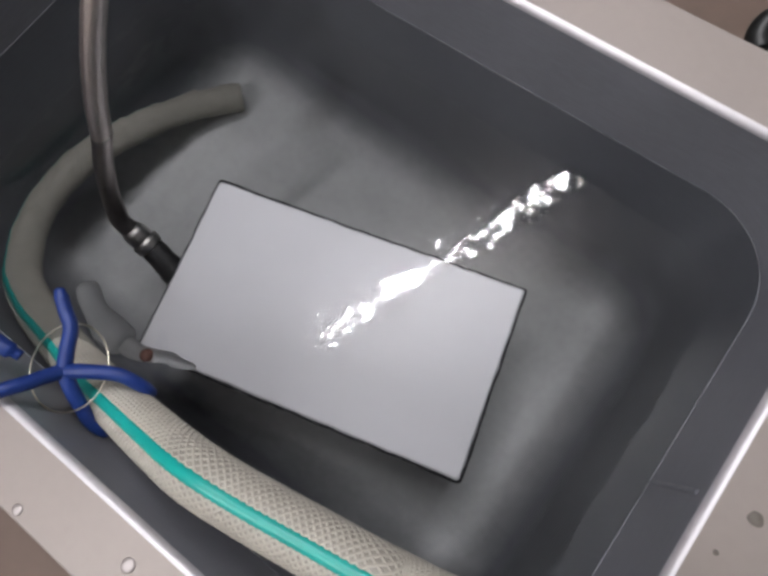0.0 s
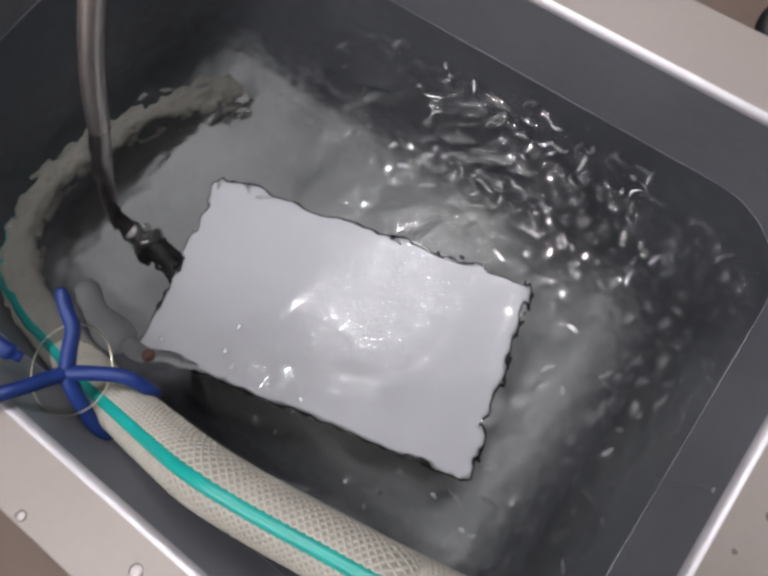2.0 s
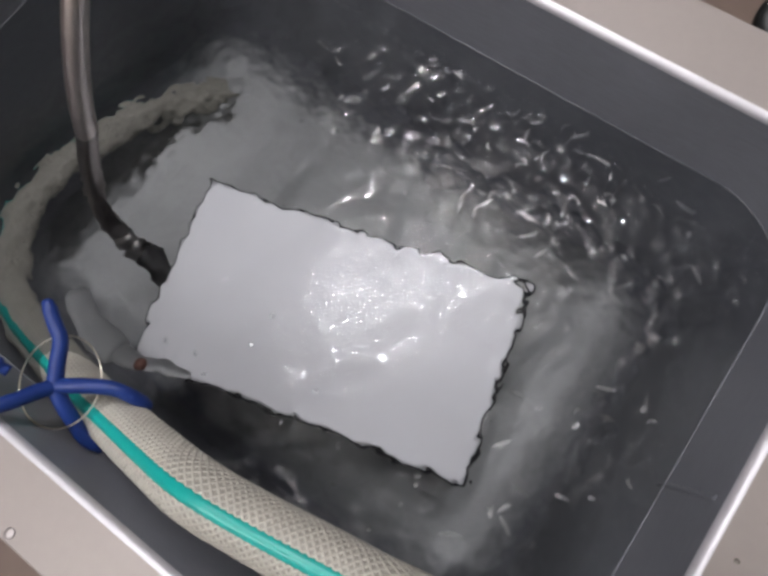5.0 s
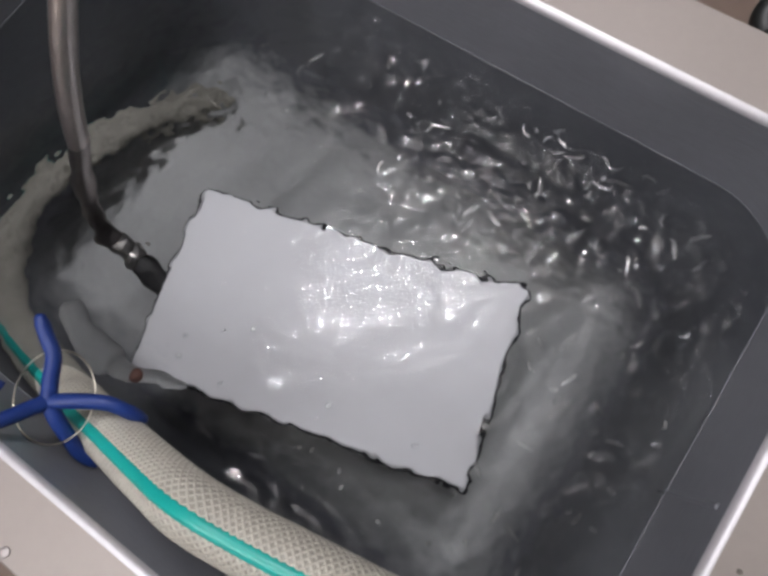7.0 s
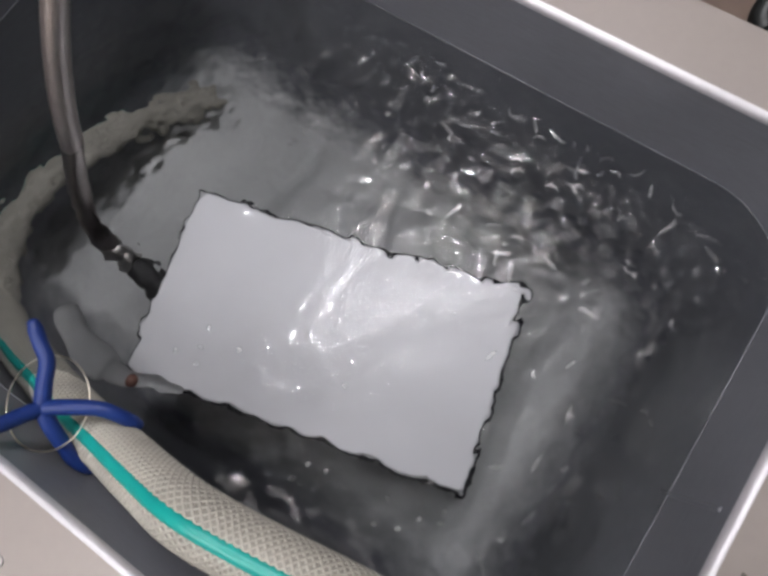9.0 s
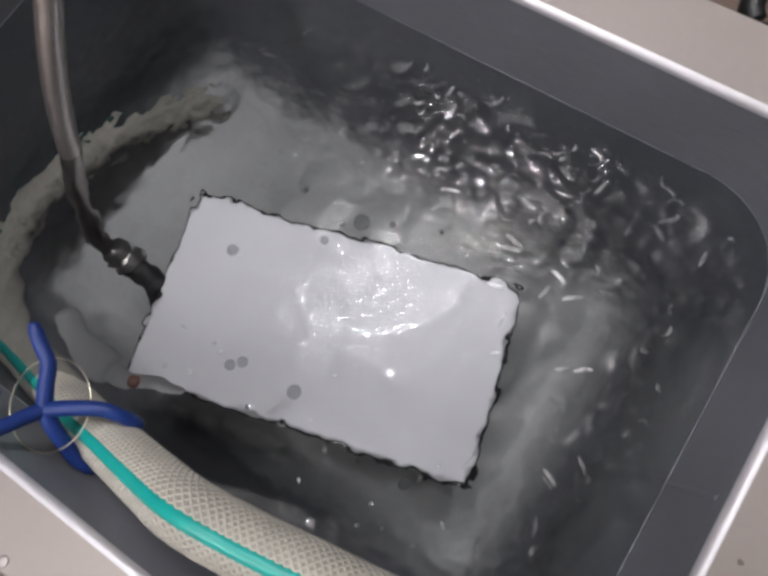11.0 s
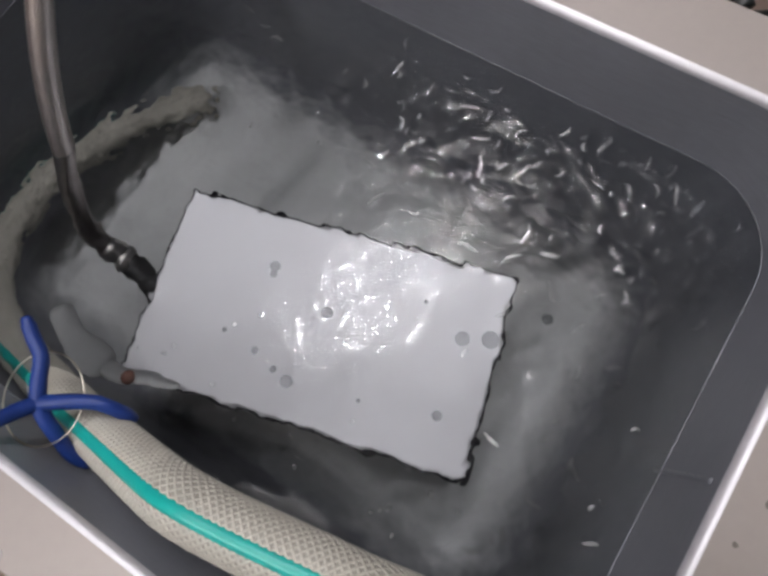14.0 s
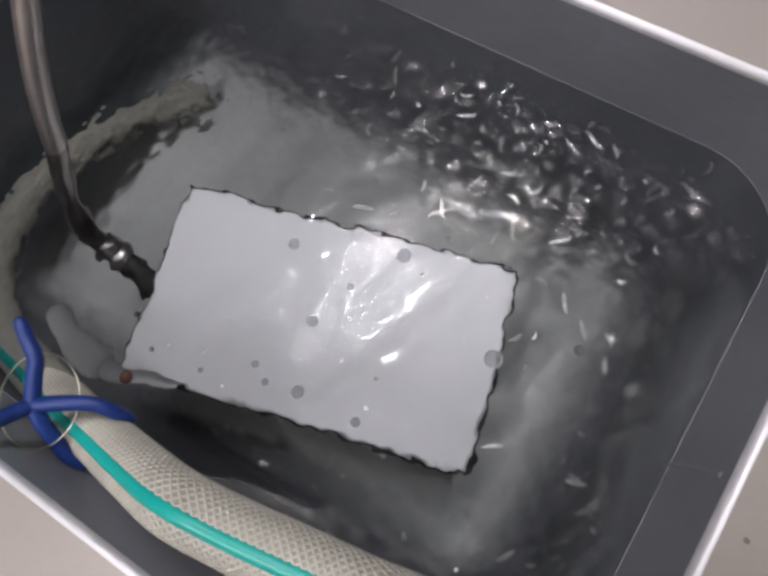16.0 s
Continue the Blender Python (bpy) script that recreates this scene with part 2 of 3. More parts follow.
def room():
    x0, x1, y0, y1, t = *ROOM_X, *ROOM_Y, 0.12
    part_of = (("wall_west", (x0 - t, y0 - t, GROUND), (x0, y1 + t, CEIL)), ("wall_east", (x1, y0 - t, GROUND), (x1 + t, y1 + t, CEIL)),
               ("wall_south", (x0, y0 - t, GROUND), (x1, y0, CEIL)), ("wall_north", (x0, y1, GROUND), (x1, y1 + t, CEIL)))
    for name, lo, hi in part_of:
        # the unseen west wall is coloured dark to cut bounce from that side
        west = name == "wall_west"
        ob = part(name, box(bmesh.new(), lo, hi), LOWBOUNCE if west else WALLPAINT, smooth=False)
        tagged(ob, "unseen room wall, coloured dark brown to cut bounced light" if west else "plain off-white painted room wall", "wall", kind="structure")
    ob = part("ceiling", box(bmesh.new(), (x0 - t, y0 - t, CEIL), (x1 + t, y1 + t, CEIL + 0.1)), CEILPAINT, smooth=False)
    tagged(ob, "plain white painted ceiling", "ceiling", kind="structure")
    ob = part("floor", box(bmesh.new(), (x0 - t, y0 - t, GROUND - 0.1), (x1 + t, y1 + t, GROUND)), TILE, smooth=False)
    tagged(ob, "tan workshop floor", "floor", kind="structure")


def ceiling_tube(at):
    # also builds the added fill lamp, in the same form as the tube
    lamp = empty("tube_and_fill_lamp", at)
    lamp.rotation_euler = (0, 0, radians(TUBE_TURN))
    part("fixture", box(bmesh.new(), (-0.63, -0.03, 0.04), (0.63, 0.03, 0.10), 0.006), CEILPAINT, lamp, "white metal batten")
    for x in (-0.5, 0.5):
        part("rod", sweep(bmesh.new(), [Vector((x, 0, 0.10 + (CEIL - at[2] - 0.10) * k / 2)) for k in range(3)], 0.004, 8, first=Vector((1, 0, 0))), CEILPAINT, lamp)
    bm = sweep(bmesh.new(), [Vector((-0.59 + 1.18 * k / 8, 0, 0.014)) for k in range(9)], 0.013, 12)
    part("tube", bm, TUBEGLOW, lamp, "lit white fluorescent tube")
    for s in (-1, 1):
        part("end_cap", box(bmesh.new(), (s * 0.60 - 0.012, -0.016, -0.002), (s * 0.60 + 0.012, 0.016, 0.045), 0.003), CEILPAINT, lamp)
    tagged(lamp, "lit fluorescent tube lamp on rods, the second an unseen added fill", "lamp", "tube lamps under the ceiling")


def table():
    t = empty("work_table", (0, 0, GROUND))
    top = -0.40 - GROUND
    part("tabletop", box(bmesh.new(), (-1.1, -0.55, top - 0.03), (0.55, 0.95, top), 0.004), TILE, t)
    for x in (-1.04, 0.49):
        for y in (-0.49, 0.89):
            part("leg", box(bmesh.new(), (x - 0.03, y - 0.03, 0), (x + 0.03, y + 0.03, top - 0.03), 0.004), TILE, t)
    tagged(t, "tan wooden work table under the steel tank", "table")


# ---------------------------------------------------------------- tank
FAR_OUT, NEAR_OUT, RIGHT_OUT, LEFT_OUT = 0.3428, -0.0322, 0.0500, -0.5260
ROLL = 0.0034            # radius of the rolled edge


def tank():
    t = empty("cleaning_tank", (0, 0, -0.40))
    up = 0.40

    def lift(bm):
        bmesh.ops.translate(bm, verts=bm.verts, vec=(0, 0, up))
        return bm

    # pressed basin: rolled edge, upright walls, rounded foot, floor; a second skin outside
    loops = []
    for k in range(9):
        a = radians(90 * k / 8)
        loops.append(inset_loop(-ROLL * (1 - math.sin(a)), -ROLL * (1 - math.cos(a)), 8))
    part("rolled_edge", lift(loft(bmesh.new(), loops)), EDGE, t, "rounded rim edge, coloured pale for its highlight")
    loops = [inset_loop(0, -ROLL)]
    for k in range(1, 6):
        loops.append(inset_loop(0, -ROLL + (FLOOR + 0.050 + ROLL) * k / 5))
    part("basin", lift(loft(bmesh.new(), loops)), BASIN, t, "dark wet brushed steel basin")
    loops = [loops[-1]]
    for k in range(1, 9):
        a = radians(90 * k / 8)
        loops.append(inset_loop(0.050 * (1 - math.cos(a)), FLOOR + 0.050 * (1 - math.sin(a))))
    part("bottom", lift(loft(bmesh.new(), loops, bottom=True)), BOTTOM, t, "dull tank bottom with rounded edges, paler where level")
    outer = [inset_loop(-0.0080, -0.0045), inset_loop(-0.0120, -0.006), inset_loop(-0.0120, FLOOR - 0.008)]
    part("outer_skin", lift(loft(bmesh.new(), outer, bottom=True)), BASIN, t)

    # flange round the basin, folded down at its outer edge
    n = 8
    out = [(x, y) for x, y in rounded_loop(LEFT_OUT, RIGHT_OUT, NEAR_OUT, FAR_OUT, 0.006, n)]
    inn = [(x, y) for x, y, _ in inset_loop(-ROLL, 0)]
    def grown(d, z):
        return [(x, y, z) for x, y in rounded_loop(LEFT_OUT - d, RIGHT_OUT + d, NEAR_OUT - d, FAR_OUT + d, 0.006 + d, n)]
    loops = [[(x, y, 0) for x, y in inn], [(x, y, 0) for x, y in out], grown(0.0008, -0.0004), grown(0.0012, -0.0015),
             grown(0.0012, -0.022), grown(0.0, -0.022), grown(0.0, -0.002), [(x, y, -0.002) for x, y in inn]]
    part("flange", lift(loft(bmesh.new(), loops, close=True)), FLANGE, t, "pale satin steel flange", smooth=False)

    # casing under the flange
    x0, x1, y0, y1 = LEFT_OUT + 0.012, RIGHT_OUT - 0.012, NEAR_OUT + 0.012, FAR_OUT - 0.012
    for lo, hi in (((x0, y0, 0.0), (x1, y0 + 0.004, up - 0.003)), ((x0, y1 - 0.004, 0.0), (x1, y1, up - 0.003)),
                   ((x0, y0 + 0.005, 0.0), (x0 + 0.004, y1 - 0.005, up - 0.003)), ((x1 - 0.004, y0 + 0.005, 0.0), (x1, y1 - 0.005, up - 0.003))):
        part("casing_panel", box(bmesh.new(), lo, hi, 0.001, 1), CASING, t, "brown-grey painted casing")

    # upright weld seam on the right wall
    seam = bmesh.new()
    sweep(seam, [Vector((0.0014, 0.1475 + 0.0004 * math.sin(9 * k), -0.010 - 0.058 * k / 24)) for k in range(25)], 0.0020, 12)
    part("weld_seam", lift(seam), BASIN, t)

    # screws in the flange
    for x, y, r in ((-0.1713, -0.0152, 0.0031), (-0.2251, -0.0290, 0.0024)):
        bm = bmesh.new()
        loops = [[(x + q * math.cos(a), y + q * math.sin(a), z) for a in [2 * math.pi * k / 20 for k in range(20)]]
                 for q, z in ((r, 0.0), (r, 0.0003), (r * 0.85, 0.0006), (r * 0.3, 0.0006))]
        part("screw", lift(loft(bm, loops, bottom=True)), SCREW, t, "dull steel screw head")
    tagged(t, "stainless steel cleaning tank half full of water", "tank")

    # dried spots on the right flange
    for x, y, r in ((0.0178, 0.1499, 0.0031), (0.0115, 0.1300, 0.0011)):
        bm = bmesh.new()
        ring = [(math.cos(a) * r * (1 + 0.12 * math.sin(3 * a + r * 900)), math.sin(a) * r * (1 + 0.1 * math.cos(2 * a))) for a in [2 * math.pi * k / 22 for k in range(22)]]
        loft(bm, [[(u, v, 0) for u, v in ring], [(u * 0.9, v * 0.9, 0.0004) for u, v in ring]], bottom=True)
        s = part("dirt_spot", bm, SPOT)
        s.location = (x, y, 0.0001)
        tagged(s, "dried grey-brown dirt spot on the steel flange", "dirt")


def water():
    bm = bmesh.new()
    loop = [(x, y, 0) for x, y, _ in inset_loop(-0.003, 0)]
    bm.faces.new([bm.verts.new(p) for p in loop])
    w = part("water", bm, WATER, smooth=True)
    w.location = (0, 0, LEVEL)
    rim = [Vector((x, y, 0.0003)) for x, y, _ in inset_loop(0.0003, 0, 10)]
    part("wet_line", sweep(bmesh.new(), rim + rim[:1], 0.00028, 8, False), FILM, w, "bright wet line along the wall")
    # casts no shadow, so lamp light goes straight to the bottom
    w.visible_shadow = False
    return tagged(w, "water filling the steel tank, tinted to darken what lies under it, stirred into ripples", "water", kind="structure")


# ---------------------------------------------------------------- box under water
BOX_TOP = -0.150
BOX_AT, BOX_TURN, BOX_L, BOX_W = (-0.1995, 0.1228), 14.8, 0.2345, 0.1330


def transducer_box():
    b = empty("transducer_box", (*BOX_AT, FLOOR))
    b.rotation_euler = (0, 0, radians(BOX_TURN))
    hi = BOX_TOP - FLOOR
    l, w = BOX_L / 2, BOX_W / 2
    def ring(d, z, r=0.003):
        return [(x, y, z) for x, y in rounded_loop(-l + d, l - d, -w + d, w - d, r, 3)]
    bm = bmesh.new()
    loft(bm, [ring(0.0002, hi - 0.0052), ring(0.0002, hi - 0.001), ring(0.0010, hi), ring(0.002, hi)], bottom=True)
    part("top_plate", bm, PLATE, b, "bright brushed steel plate")
    # near-black body; its lip past the plate draws a dark outline
    bm = bmesh.new()
    loft(bm, [ring(-0.0018, 0.02), ring(-0.0018, hi - 0.0040), ring(-0.0014, hi - 0.0034), ring(0.0015, hi - 0.0034)])
    part("body", bm, BOX_SIDE, b, "near-black steel box body, its lip outlining the plate")
    bm = bmesh.new()
    loft(bm, [ring(-0.0016, 0.021), ring(0.004, 0.0205)], bottom=True)
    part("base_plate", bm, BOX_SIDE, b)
    for x in (-l + 0.02, l - 0.02):
        for y in (-w + 0.02, w - 0.02):
            part("foot", box(bmesh.new(), (x - 0.008, y - 0.008, 0.0), (x + 0.008, y + 0.008, 0.021), 0.002), RUBBER, b)
    tagged(b, "flat sealed stainless steel transducer box under water", "box")


def conduit():
    c = empty("cable_conduit", (-0.352, 0.088, -0.178))
    base = Vector(c.location)
    pts = [(-0.3560, 0.0885, -0.1750), (-0.3670, 0.0890, -0.1640), (-0.3735, 0.0925, -0.1480), (-0.3765, 0.1100, -0.1000), (-0.3755, 0.1290, -0.0575),
           (-0.3755, 0.1500, -0.0250), (-0.3710, 0.1770, 0.0110), (-0.3640, 0.2250, 0.0650), (-0.3600, 0.3000, 0.1050), (-0.3600, 0.3900, 0.0700),
           (-0.3600, 0.4500, -0.0800), (-0.3600, 0.4800, -0.2500), (-0.3500, 0.5400, -0.3900)]
    path = [p - base for p in spline(pts, 44)]
    bm = sweep(bmesh.new(), path, lambda s, a: 0.0064 + 0.00045 * math.cos(math.pi * s * (len(path) - 1)), 18)
    part("sleeve", bm, CONDUIT, c, "ribbed metal conduit sleeve")
    axis = [Vector(p) - base for p in ((-0.3660, 0.0890, -0.1655), (-0.3560, 0.0885, -0.1735), (-0.3470, 0.0875, -0.1790))]
    path = spline(axis, 8)
    bm = sweep(bmesh.new(), path, lambda s, a: (0.0092 if 0.12 < s < 0.45 else 0.0108 if 0.5 < s < 0.92 else 0.0080) * (1 + 0.05 * (abs(math.sin(3 * a)) if s > 0.5 else 0)), 24)
    part("nut", bm, BRASS, c, "nickel-plated gland nut")
    axis = [Vector(p) - base for p in ((-0.3480, 0.0875, -0.1785), (-0.3380, 0.0860, -0.1800), (-0.3265, 0.0845, -0.1800), (-0.3120, 0.0830, -0.1800))]
    bm = sweep(bmesh.new(), spline(axis, 6), lambda s, a: 0.0096 if s < 0.7 else 0.0106, 20)
    part("boot", bm, RUBBER, c, "black rubber boot")
    tagged(c, "flexible metal cable conduit with nut entering the box", "conduit")


# ---------------------------------------------------------------- hose
HOSE_R = 0.0125
HOSE_PTS = [(-0.4198, 0.2461, -0.2740), (-0.4417, 0.2127, -0.2620), (-0.4523, 0.1700, -0.2350), (-0.4562, 0.1163, -0.2050), (-0.4555, 0.0721, -0.2000), (-0.4365, 0.0420, -0.1830),
            (-0.3954, 0.0192, -0.1450), (-0.3536, 0.0140, -0.1080), (-0.3141, 0.0140, -0.0800), (-0.2908, 0.0140, -0.0657), (-0.2594, 0.0153, -0.0486), (-0.2282, 0.0203, -0.0305),
            (-0.1959, 0.0265, -0.0083), (-0.1708, 0.0312, 0.0068), (-0.1461, 0.0351, 0.0095), (-0.1130, 0.0417, 0.0119), (-0.0922, 0.0460, 0.0145), (-0.0710, 0.0508, 0.0160),
            (-0.030, 0.068, 0.062), (0.004, 0.052, 0.072), (0.034, 0.020, 0.072), (0.052, -0.025, 0.060), (0.062, -0.070, 0.010), (0.066, -0.105, -0.110),
            (0.068, -0.150, -0.260), (0.072, -0.220, -0.360), (0.080, -0.320, -0.386)]


def hose():
    h = empty("water_hose", HOSE_PTS[0])
    base = Vector(h.location)
    path = [p - base for p in spline(HOSE_PTS, 16)]
    fr = frames_along(path)
    part("wall", sweep(bmesh.new(), path, HOSE_R, 28), HOSE, h, "cloudy clear hose wall")
    # colour stripe let into the wall, on the upper side
    bm = bmesh.new()
    rows = []
    sunk = 16 * 10                     # rings on the sunken stretch, where the hose twists
    for i, (a, t, s, u) in enumerate(fr):
        twist = -25 * min(1.0, 2.2 * max(0.0, 1 - i / sunk))
        rows.append([bm.verts.new(a + (s * math.cos(radians(q + twist)) + u * math.sin(radians(q + twist))) * (HOSE_R + lift)) for q, lift in ((17, -0.0002), (20, 0.0006), (31, 0.0008), (42, 0.0006), (45, -0.0002))])
    for a, b in zip(rows, rows[1:]):
        for k in range(4):
            bm.faces.new((a[k], a[k + 1], b[k + 1], b[k]))
    part("stripe", bm, GREEN, h, "turquoise green stripe")
    # braided cord: two families of fine threads wound round the hose
    bm = bmesh.new()
    length = [0.0]
    for a, b in zip(path, path[1:]):
        length.append(length[-1] + (b - a).length)
    pitch, threads = 0.072, 21
    for hand in (-1, 1):
        for k in range(threads):
            pts, i, d = [], 0, 0.0
            while d < min(length[-1], 0.95):
                while length[i + 1] < d:
                    i += 1
                q = (d - length[i]) / (length[i + 1] - length[i])
                a = fr[i][0].lerp(fr[i + 1][0], q)
                s, u = fr[i][2].lerp(fr[i + 1][2], q), fr[i][3].lerp(fr[i + 1][3], q)
                an = 2 * math.pi * (hand * d / pitch + k / threads)
                pts.append(a + (s * math.cos(an) + u * math.sin(an)) * (HOSE_R - 0.00048))
                d += 0.0026
            sweep(bm, pts, 0.00098, 5, first=Vector((0.3, 0.5, 0.8)))
    tagged(part("braid", bm, CORD, h, "white braided cord in the hose wall"), kind="stuff")
    tagged(h, "clear braided hose with green stripe hanging into water", "hose")


# ---------------------------------------------------------------- star-shaped clip
def arm_path(*pts):
    return spline([Vector(p) for p in pts], 8)


def star_clip():
    c = empty("star_clip", (-0.2582, 0.0212, -0.014))
    base = Vector(c.location)
    arms = (((-0.2582, 0.0212, -0.012), (-0.2640, 0.0300, -0.011), (-0.2695, 0.0385, -0.0105), (-0.2770, 0.0435, -0.009), (-0.2855, 0.0501, -0.006)),
            ((-0.2582, 0.0212, -0.012), (-0.2600, 0.0160, -0.006), (-0.2608, 0.0119, -0.001), (-0.2637, 0.0048, 0.006), (-0.2700, -0.0060, 0.010)),
            ((-0.2582, 0.0212, -0.012), (-0.2480, 0.0285, -0.013), (-0.2377, 0.0346, -0.016), (-0.2300, 0.0360, -0.021), (-0.2235, 0.0347, -0.032)),
            ((-0.2582, 0.0212, -0.012), (-0.2515, 0.0160, -0.016), (-0.2451, 0.0110, -0.022), (-0.2390, 0.0065, -0.028), (-0.2317, 0.0042, -0.037)))
    for a in arms:
        path = [p - base for p in arm_path(*a)]
        bm = sweep(bmesh.new(), path, lambda s, an: 0.0035 * (1.06 - 0.12 * s) * (1 if s < 0.93 else 0.82 if s < 0.99 else 0.45), 14)
        part("arm", bm, BLUE, c)
    bm = bmesh.new()
    bmesh.ops.create_uvsphere(bm, u_segments=20, v_segments=12, radius=0.0050)
    bmesh.ops.scale(bm, verts=bm.verts, vec=(1, 1, 0.72))
    part("hub", bm, BLUE, c).location = (0, 0, 0.001)
    ring = [Vector((-0.2619, 0.0218, -0.019)) - base + Vector((0.0222 * math.cos(a), 0.0215 * math.sin(a), 0.003 * math.cos(a - 0.6))) for a in [2 * math.pi * k / 48 for k in range(49)]]
    part("wire_ring", sweep(bmesh.new(), ring, 0.00045, 6, False), WIRE, c, "thin bent wire ring")
    tagged(c, "blue plastic star clip resting on hose and rim", "clip")

    p = empty("blue_peg", (-0.288, 0.0136, -0.006))
    base = Vector(p.location)
    path = [Vector(q) - base for q in spline([(-0.2985, 0.0140, -0.003), (-0.288, 0.0139, -0.005), (-0.2795, 0.0143, -0.010)], 8)]
    part("peg", sweep(bmesh.new(), path, lambda s, an: 0.0040 if s < 0.8 else 0.0026, 14), BLUE, p)
    tagged(p, "blue plastic peg held by the wire ring", "peg")

    g = empty("clear_clip", (-0.2865, 0.0301, -0.085))
    base = Vector(g.location)
    g.location = base + Vector((-0.0022, 0.0036, 0.0))
    limbs = ((((-0.3227, 0.0454, -0.082), (-0.3130, 0.0385, -0.085), (-0.3036, 0.0345, -0.086), (-0.2905, 0.0315, -0.088), (-0.2760, 0.0310, -0.089)), 0.0058, 0.0105),
             (((-0.2800, 0.0310, -0.088), (-0.2658, 0.0324, -0.086), (-0.2494, 0.0408, -0.085), (-0.2430, 0.0420, -0.084), (-0.2323, 0.0461, -0.084)), 0.0058, 0.0024))
    for pts, r0, r1 in limbs:
        path = [q - base for q in arm_path(*pts)]
        def girth(s, an, r0=r0, r1=r1):
            end = 0.55 if s < 0.02 or s > 0.98 else 0.85 if s < 0.06 or s > 0.94 else 1.0
            return (r0 + (r1 - r0) * s) * end * (1 + 0.10 * math.sin(11 * s) + 0.06 * math.sin(2 * an))
        part("arm", sweep(bmesh.new(), path, girth, 16), CLEAR, g)
    bm = bmesh.new()
    bmesh.ops.create_uvsphere(bm, u_segments=16, v_segments=10, radius=0.0042)
    part("bead", bm, BEAD, g, "reddish brown bead").location = Vector((-0.2600, 0.0345, -0.0815)) - base
    tagged(g, "translucent grey plastic clip lying under water", "clip")


def cable_loop():
    c = empty("black_cable", (-0.0881, 0.385, -0.40))
    base = Vector(c.location)
    mid = Vector((-0.0665, 0.3890, -0.030))
    pts = [mid + Vector((0.0135 * math.cos(a), 0.0125 * math.sin(a), -0.003 + 0.004 * math.sin(a))) for a in [radians(235 - 300 * k / 10) for k in range(11)]]
    pts += [mid + Vector((-0.022, 0.03, -0.08)), mid + Vector((-0.01, 0.08, -0.25)), Vector((-0.05, 0.52, -0.392))]
    part("cord", sweep(bmesh.new(), [p - base for p in spline(pts, 6)], 0.0062, 14), CABLE, c)
    tagged(c, "black rubber cable looped beside the tank", "cable")


# ---------------------------------------------------------------- bubbles and imitated ripple glints
def glint_material():
    """A clear film, almost nothing but its shine, standing in for ripple glints."""
    n = Nodes("glint_film")
    n.set(Base_Color=(0.97, 0.98, 0.98, 1), Roughness=0.0, IOR=1.01, Specular_IOR_Level=0.0, Coat_Weight=1.0, Coat_Roughness=0.10, Coat_IOR=1.65)
    n.bsdf.inputs["Transmission Weight"].default_value = 1.0
    return n.mat


GLINT = glint_material()


def glint_streaks(count):
    """Thin curled streaks, in ten bent shapes, added to imitate lamp glints on ripples."""
    rng = random.Random(3)
    shapes, out = [], []
    for k in range(10):
        # a wandering, tapered, flattened streak, 3 to 11 mm long
        step = 0.0004 + 0.0011 * (k / 9) ** 1.6
        at, way = Vector((0, 0, 0)), rng.uniform(0, 6.28)
        bend = rng.uniform(-0.28, 0.28)
        pts = [at.copy()]
        for _ in range(8):
            way += bend + rng.uniform(-0.6, 0.6)
            at = at + Vector((math.cos(way), math.sin(way), 0)) * step * rng.uniform(0.8, 1.25)
            pts.append(at.copy())
        mid = sum(pts, Vector()) / len(pts)
        wide = rng.uniform(0.0008, 0.0013)
        path = spline([p - mid for p in pts], 3)
        bm = sweep(bmesh.new(), path, lambda s, a: wide * (0.15 + 0.85 * math.sin(math.pi * min(max(s, 0.02), 0.98)) ** 0.6), 12)
        bmesh.ops.scale(bm, verts=bm.verts, vec=(1, 1, 0.20))
        shapes.append(tagged(part("bubble", bm, GLINT), "thin curled streak imitating a ripple's glint on stirred water", "bubble", "curled bubbles along the far side"))
    for k in range(count):
        out.append(shapes[k] if k < 10 else copy_thing(shapes[k * 7 % 10], Matrix()))
    return out


def bubble(r):
    bm = bmesh.new()
    bmesh.ops.create_uvsphere(bm, u_segments=16, v_segments=10, radius=r)
    bmesh.ops.scale(bm, verts=bm.verts, vec=(1, 1, 0.55))
    b = part("bubble", bm, BUBBLE)
    return tagged(b, "small round air bubble drifting on the water", "bubble", "bubbles on the water")


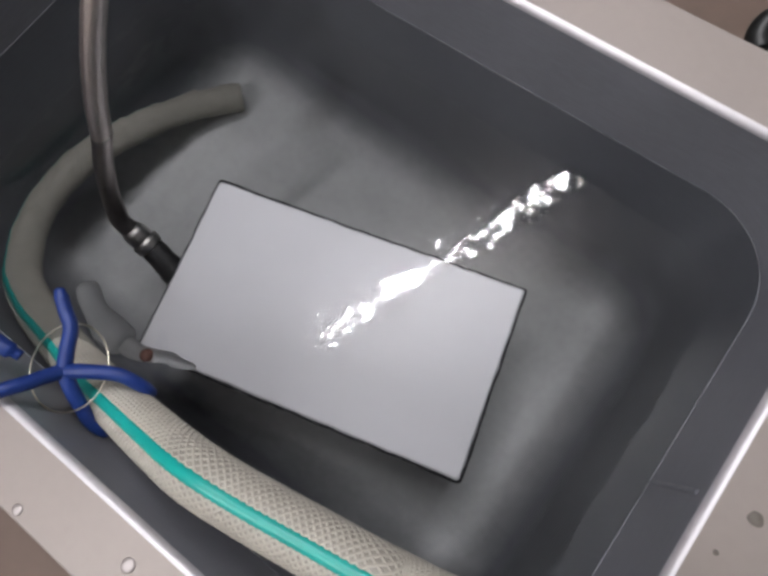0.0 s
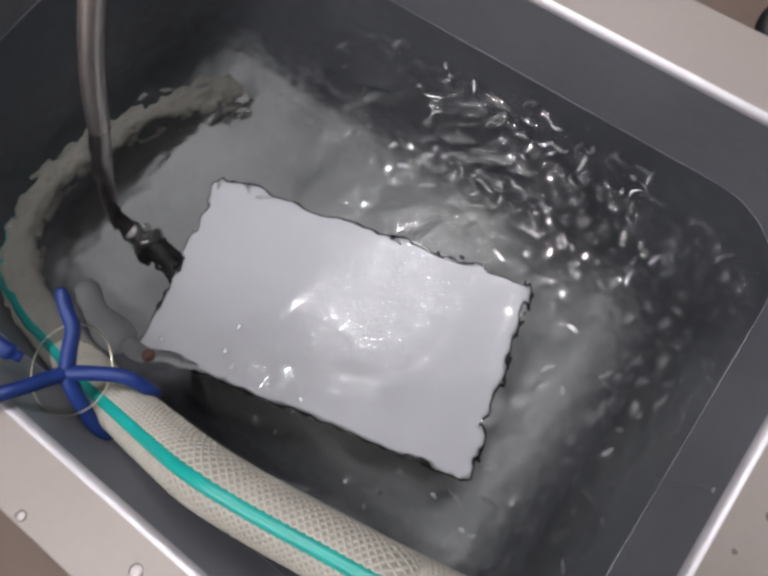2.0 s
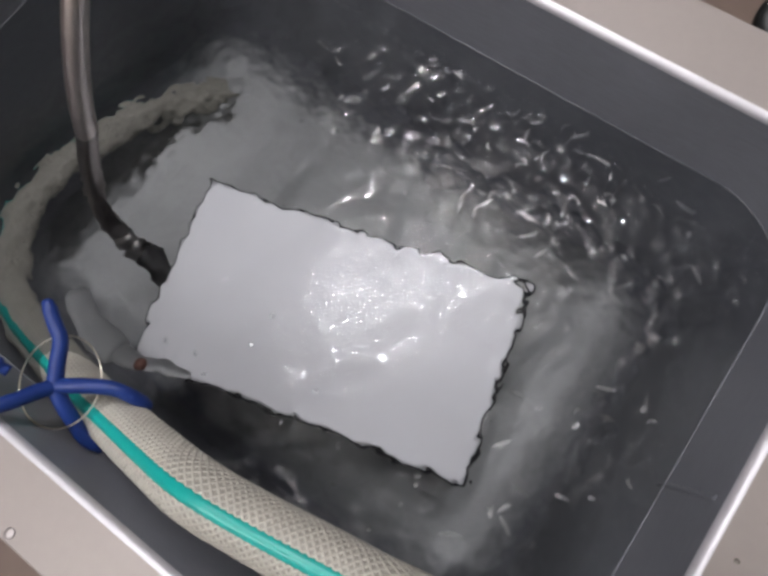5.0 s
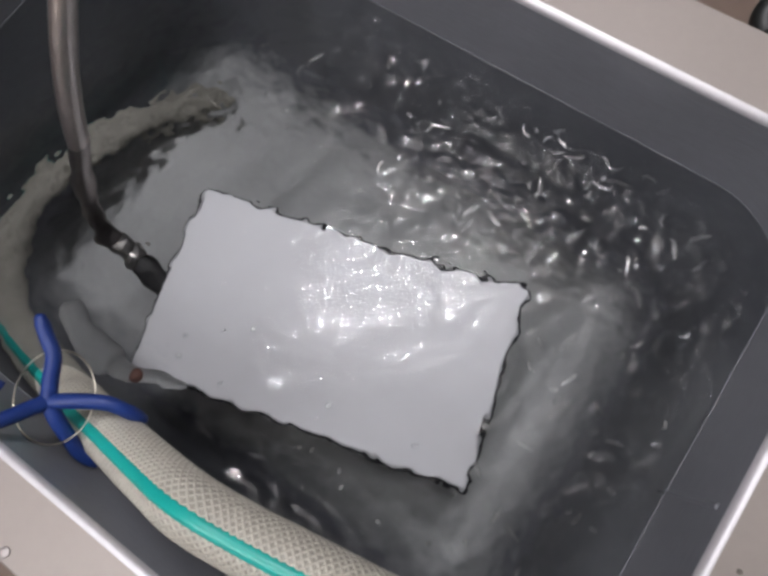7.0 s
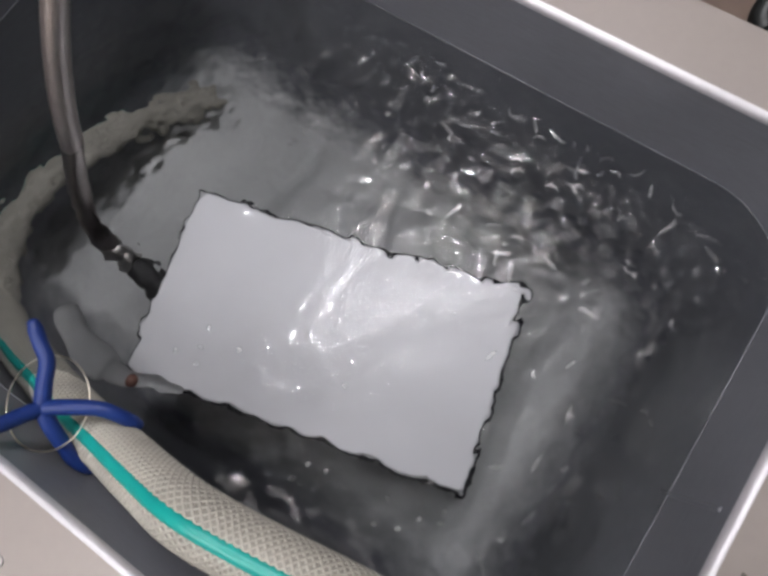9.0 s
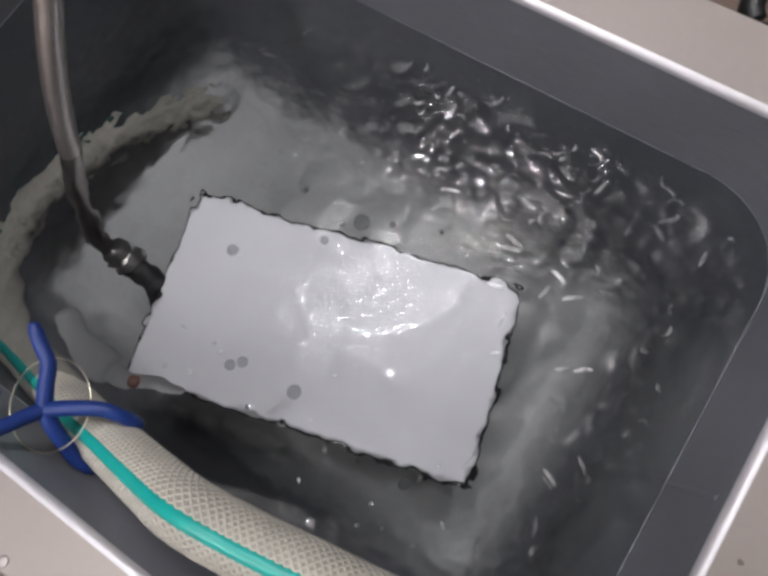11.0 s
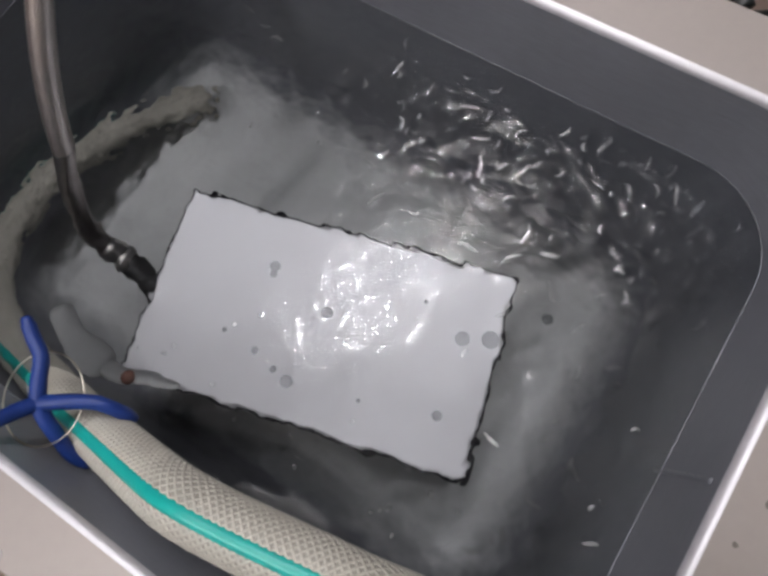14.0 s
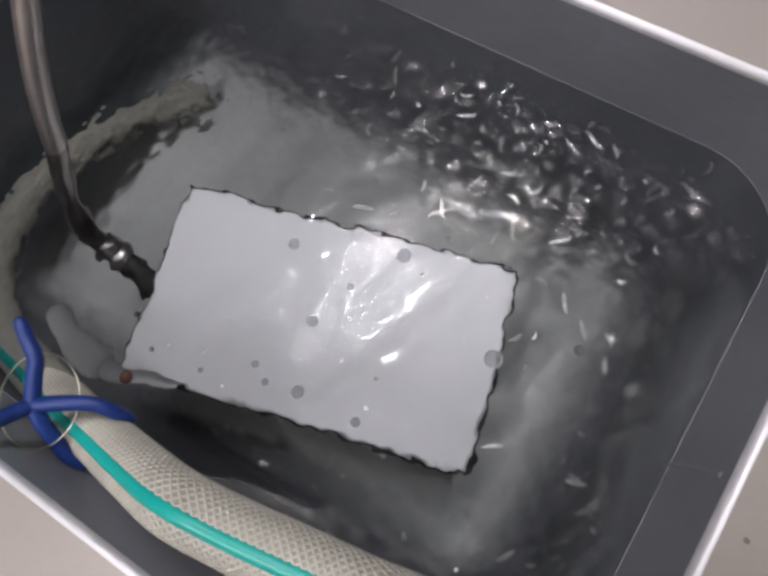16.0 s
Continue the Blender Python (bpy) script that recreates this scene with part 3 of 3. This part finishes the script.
# radius, then seconds, x and y on the water
BUBBLES = [
    (0.0035, (11.5, -0.1891, 0.0859), (12.5, -0.1840, 0.0875), (14.5, -0.1756, 0.0853), (16.0, -0.1694, 0.0837)),
    (0.0032, (11.5, -0.1687, 0.1355), (12.5, -0.1691, 0.1379), (14.5, -0.1848, 0.1235), (16.0, -0.1829, 0.1183)),
    (0.0027, (11.5, -0.1178, 0.1393), (12.5, -0.1127, 0.1418), (14.5, -0.1001, 0.1033), (16.0, -0.1361, 0.0865)),
    (0.0040, (11.5, -0.1030, 0.1536), (12.5, -0.1010, 0.1562), (14.5, -0.1164, 0.1528), (16.0, -0.1594, 0.1731)),
    (0.0047, (11.5, -0.0997, 0.1753), (12.5, -0.0971, 0.1669), (14.5, -0.0990, 0.1574), (16.0, -0.0927, 0.1488)),
    (0.0032, (11.5, -0.2188, 0.1566), (12.5, -0.2201, 0.1536), (14.5, -0.2184, 0.1287), (16.0, -0.2148, 0.1490)),
    (0.0022, (11.5, -0.2479, 0.1613), (12.5, -0.2467, 0.1574), (14.5, -0.2079, 0.1232), (16.0, -0.1752, 0.1441)),
    (0.0015, (11.5, -0.2298, 0.1009), (12.5, -0.2426, 0.1067), (14.5, -0.2180, 0.0873), (16.0, -0.2501, 0.0612)),
    (0.0015, (11.5, -0.2089, 0.1138), (12.5, -0.2100, 0.1176), (14.5, -0.2115, 0.1049), (16.0, -0.2203, 0.0663)),
    (0.0022, (11.5, -0.2316, 0.1126), (12.5, -0.2323, 0.1113), (14.5, -0.1927, 0.0816), (16.0, -0.1967, 0.0840)),
    (0.0020, (11.5, -0.1883, 0.1266), (12.5, -0.1888, 0.1284), (14.5, -0.1882, 0.0739), (16.0, -0.1870, 0.0790)),
    (0.0012, (11.5, -0.1239, 0.1420), (12.5, -0.1219, 0.1435), (14.5, -0.1422, 0.1672), (16.0, -0.1457, 0.1687)),
    (0.0012, (11.5, -0.1596, 0.1076), (12.5, -0.1527, 0.1057), (14.5, -0.1379, 0.0942), (16.0, -0.1382, 0.1102)),
    (0.0030, (11.5, -0.0894, 0.1877), (12.5, -0.0907, 0.1859), (14.5, -0.0781, 0.1834), (16.0, -0.0587, 0.1741)),
]
bubbles = [bubble(b[0]) for b in BUBBLES]
glints = glint_streaks(125)

room()
for mid, watts in TUBE_AND_FILL:
    ceiling_tube(mid)
table()
tank()
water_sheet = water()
transducer_box()
conduit()
hose()
star_clip()
cable_loop()


# ---------------------------------------------------------------- what moves
def motions():
    rng = random.Random(7)
    rows = [(0.0, pose(0, 0, LEVEL)), (0.5, pose(0, 0, LEVEL + 0.0001)), (1.0, pose(0, 0, LEVEL + 0.00022)), (1.2, pose(0, 0, LEVEL + 0.0004))]
    t = 1.3
    while t < 16.05:
        # the stirring is strongest after the start and eases off later on
        rise = min(1.0, (t - 1.1) / 0.6) * (1.0 if t < 7.5 else max(0.84, 1.0 - (t - 7.5) * 0.05))
        rows.append((round(t, 2), pose(rng.uniform(-0.0003, 0.0003), rng.uniform(-0.0003, 0.0003), LEVEL + 0.0004 + rise * rng.uniform(0.0013, 0.0021))))
        t += 0.1
    walk(water_sheet, rows)
    # bubbles gather under the box, creep out at its edge, rise and drift on the water
    turn = radians(BOX_TURN)
    for k, (ob, (r, *drift)) in enumerate(zip(bubbles, BUBBLES)):
        s = -1 if k % 2 else 1
        along = -0.09 + 0.18 * k / len(bubbles)
        def spot(out, z):
            return pose(BOX_AT[0] + along * math.cos(turn) - s * out * math.sin(turn), BOX_AT[1] + along * math.sin(turn) + s * out * math.cos(turn), z)
        wait = 9.3 + 0.03 * k
        keys = [(0.0, spot(0.03, FLOOR + 0.010)), (wait, spot(0.03, FLOOR + 0.010)), (wait + 0.4, spot(0.076, FLOOR + 0.012)), (wait + 1.2, spot(0.076, LEVEL - 0.004))]
        last = None
        for t, x, y in drift:
            if last:
                for q in (0.25, 0.5, 0.75):
                    keys.append((last[0] + (t - last[0]) * q, pose(last[1] + (x - last[1]) * q + rng.uniform(-0.0015, 0.0015), last[2] + (y - last[2]) * q + rng.uniform(-0.0015, 0.0015), LEVEL + 0.001)))
            keys.append((t, pose(x, y, LEVEL + 0.001)))
            last = (t, x, y)
        walk(ob, keys)
    # the imitated glints come from under the box, then jostle on the far and right sides
    rng = random.Random(11)
    for k, ob in enumerate(glints):
        along = rng.uniform(-0.10, 0.10)
        def under(out, z, rz=0):
            return pose(BOX_AT[0] + along * math.cos(turn) - out * math.sin(turn), BOX_AT[1] + along * math.sin(turn) + out * math.cos(turn), z, 0, 0, rz)
        if k % 10 == 0:
            home = [rng.uniform(-0.26, -0.10), rng.uniform(0.045, 0.075)]
        elif k % 4:
            home = [min(-0.03, max(-0.33, rng.gauss(-0.145, 0.07))), 0]
            home[1] = min(0.290, 0.248 + rng.uniform(-0.040, 0.042))
        else:
            home = [rng.uniform(-0.080, -0.015), rng.uniform(0.06, 0.20)]
        go = rng.uniform(1.00, 1.16)
        spin = rng.uniform(-90, 90)
        low = FLOOR + 0.004 + 0.0017 * (k // 16)
        keys = [(0.0, under(0.02, low)), (go, under(0.02, low)), (go + 0.10, under(0.074, FLOOR + 0.02)),
                (go + 0.30, pose(home[0], home[1] - 0.01, LEVEL - 0.03, 0, 0, spin * 0.5))]
        t = go + 0.40
        while t < 16.1:
            home[0] = min(-0.014, max(-0.33, home[0] + rng.uniform(-0.006, 0.006)))
            home[1] = min(0.286, max(0.05, home[1] + rng.uniform(-0.005, 0.005)))
            spin += rng.uniform(-55, 55)
            keys.append((t, pose(home[0] + rng.uniform(-0.004, 0.004), home[1] + rng.uniform(-0.004, 0.004), LEVEL + rng.uniform(0.0030, 0.0046), rng.uniform(-9, 9), rng.uniform(-9, 9), spin)))
            t += 0.2
        walk(ob, keys)


motions()
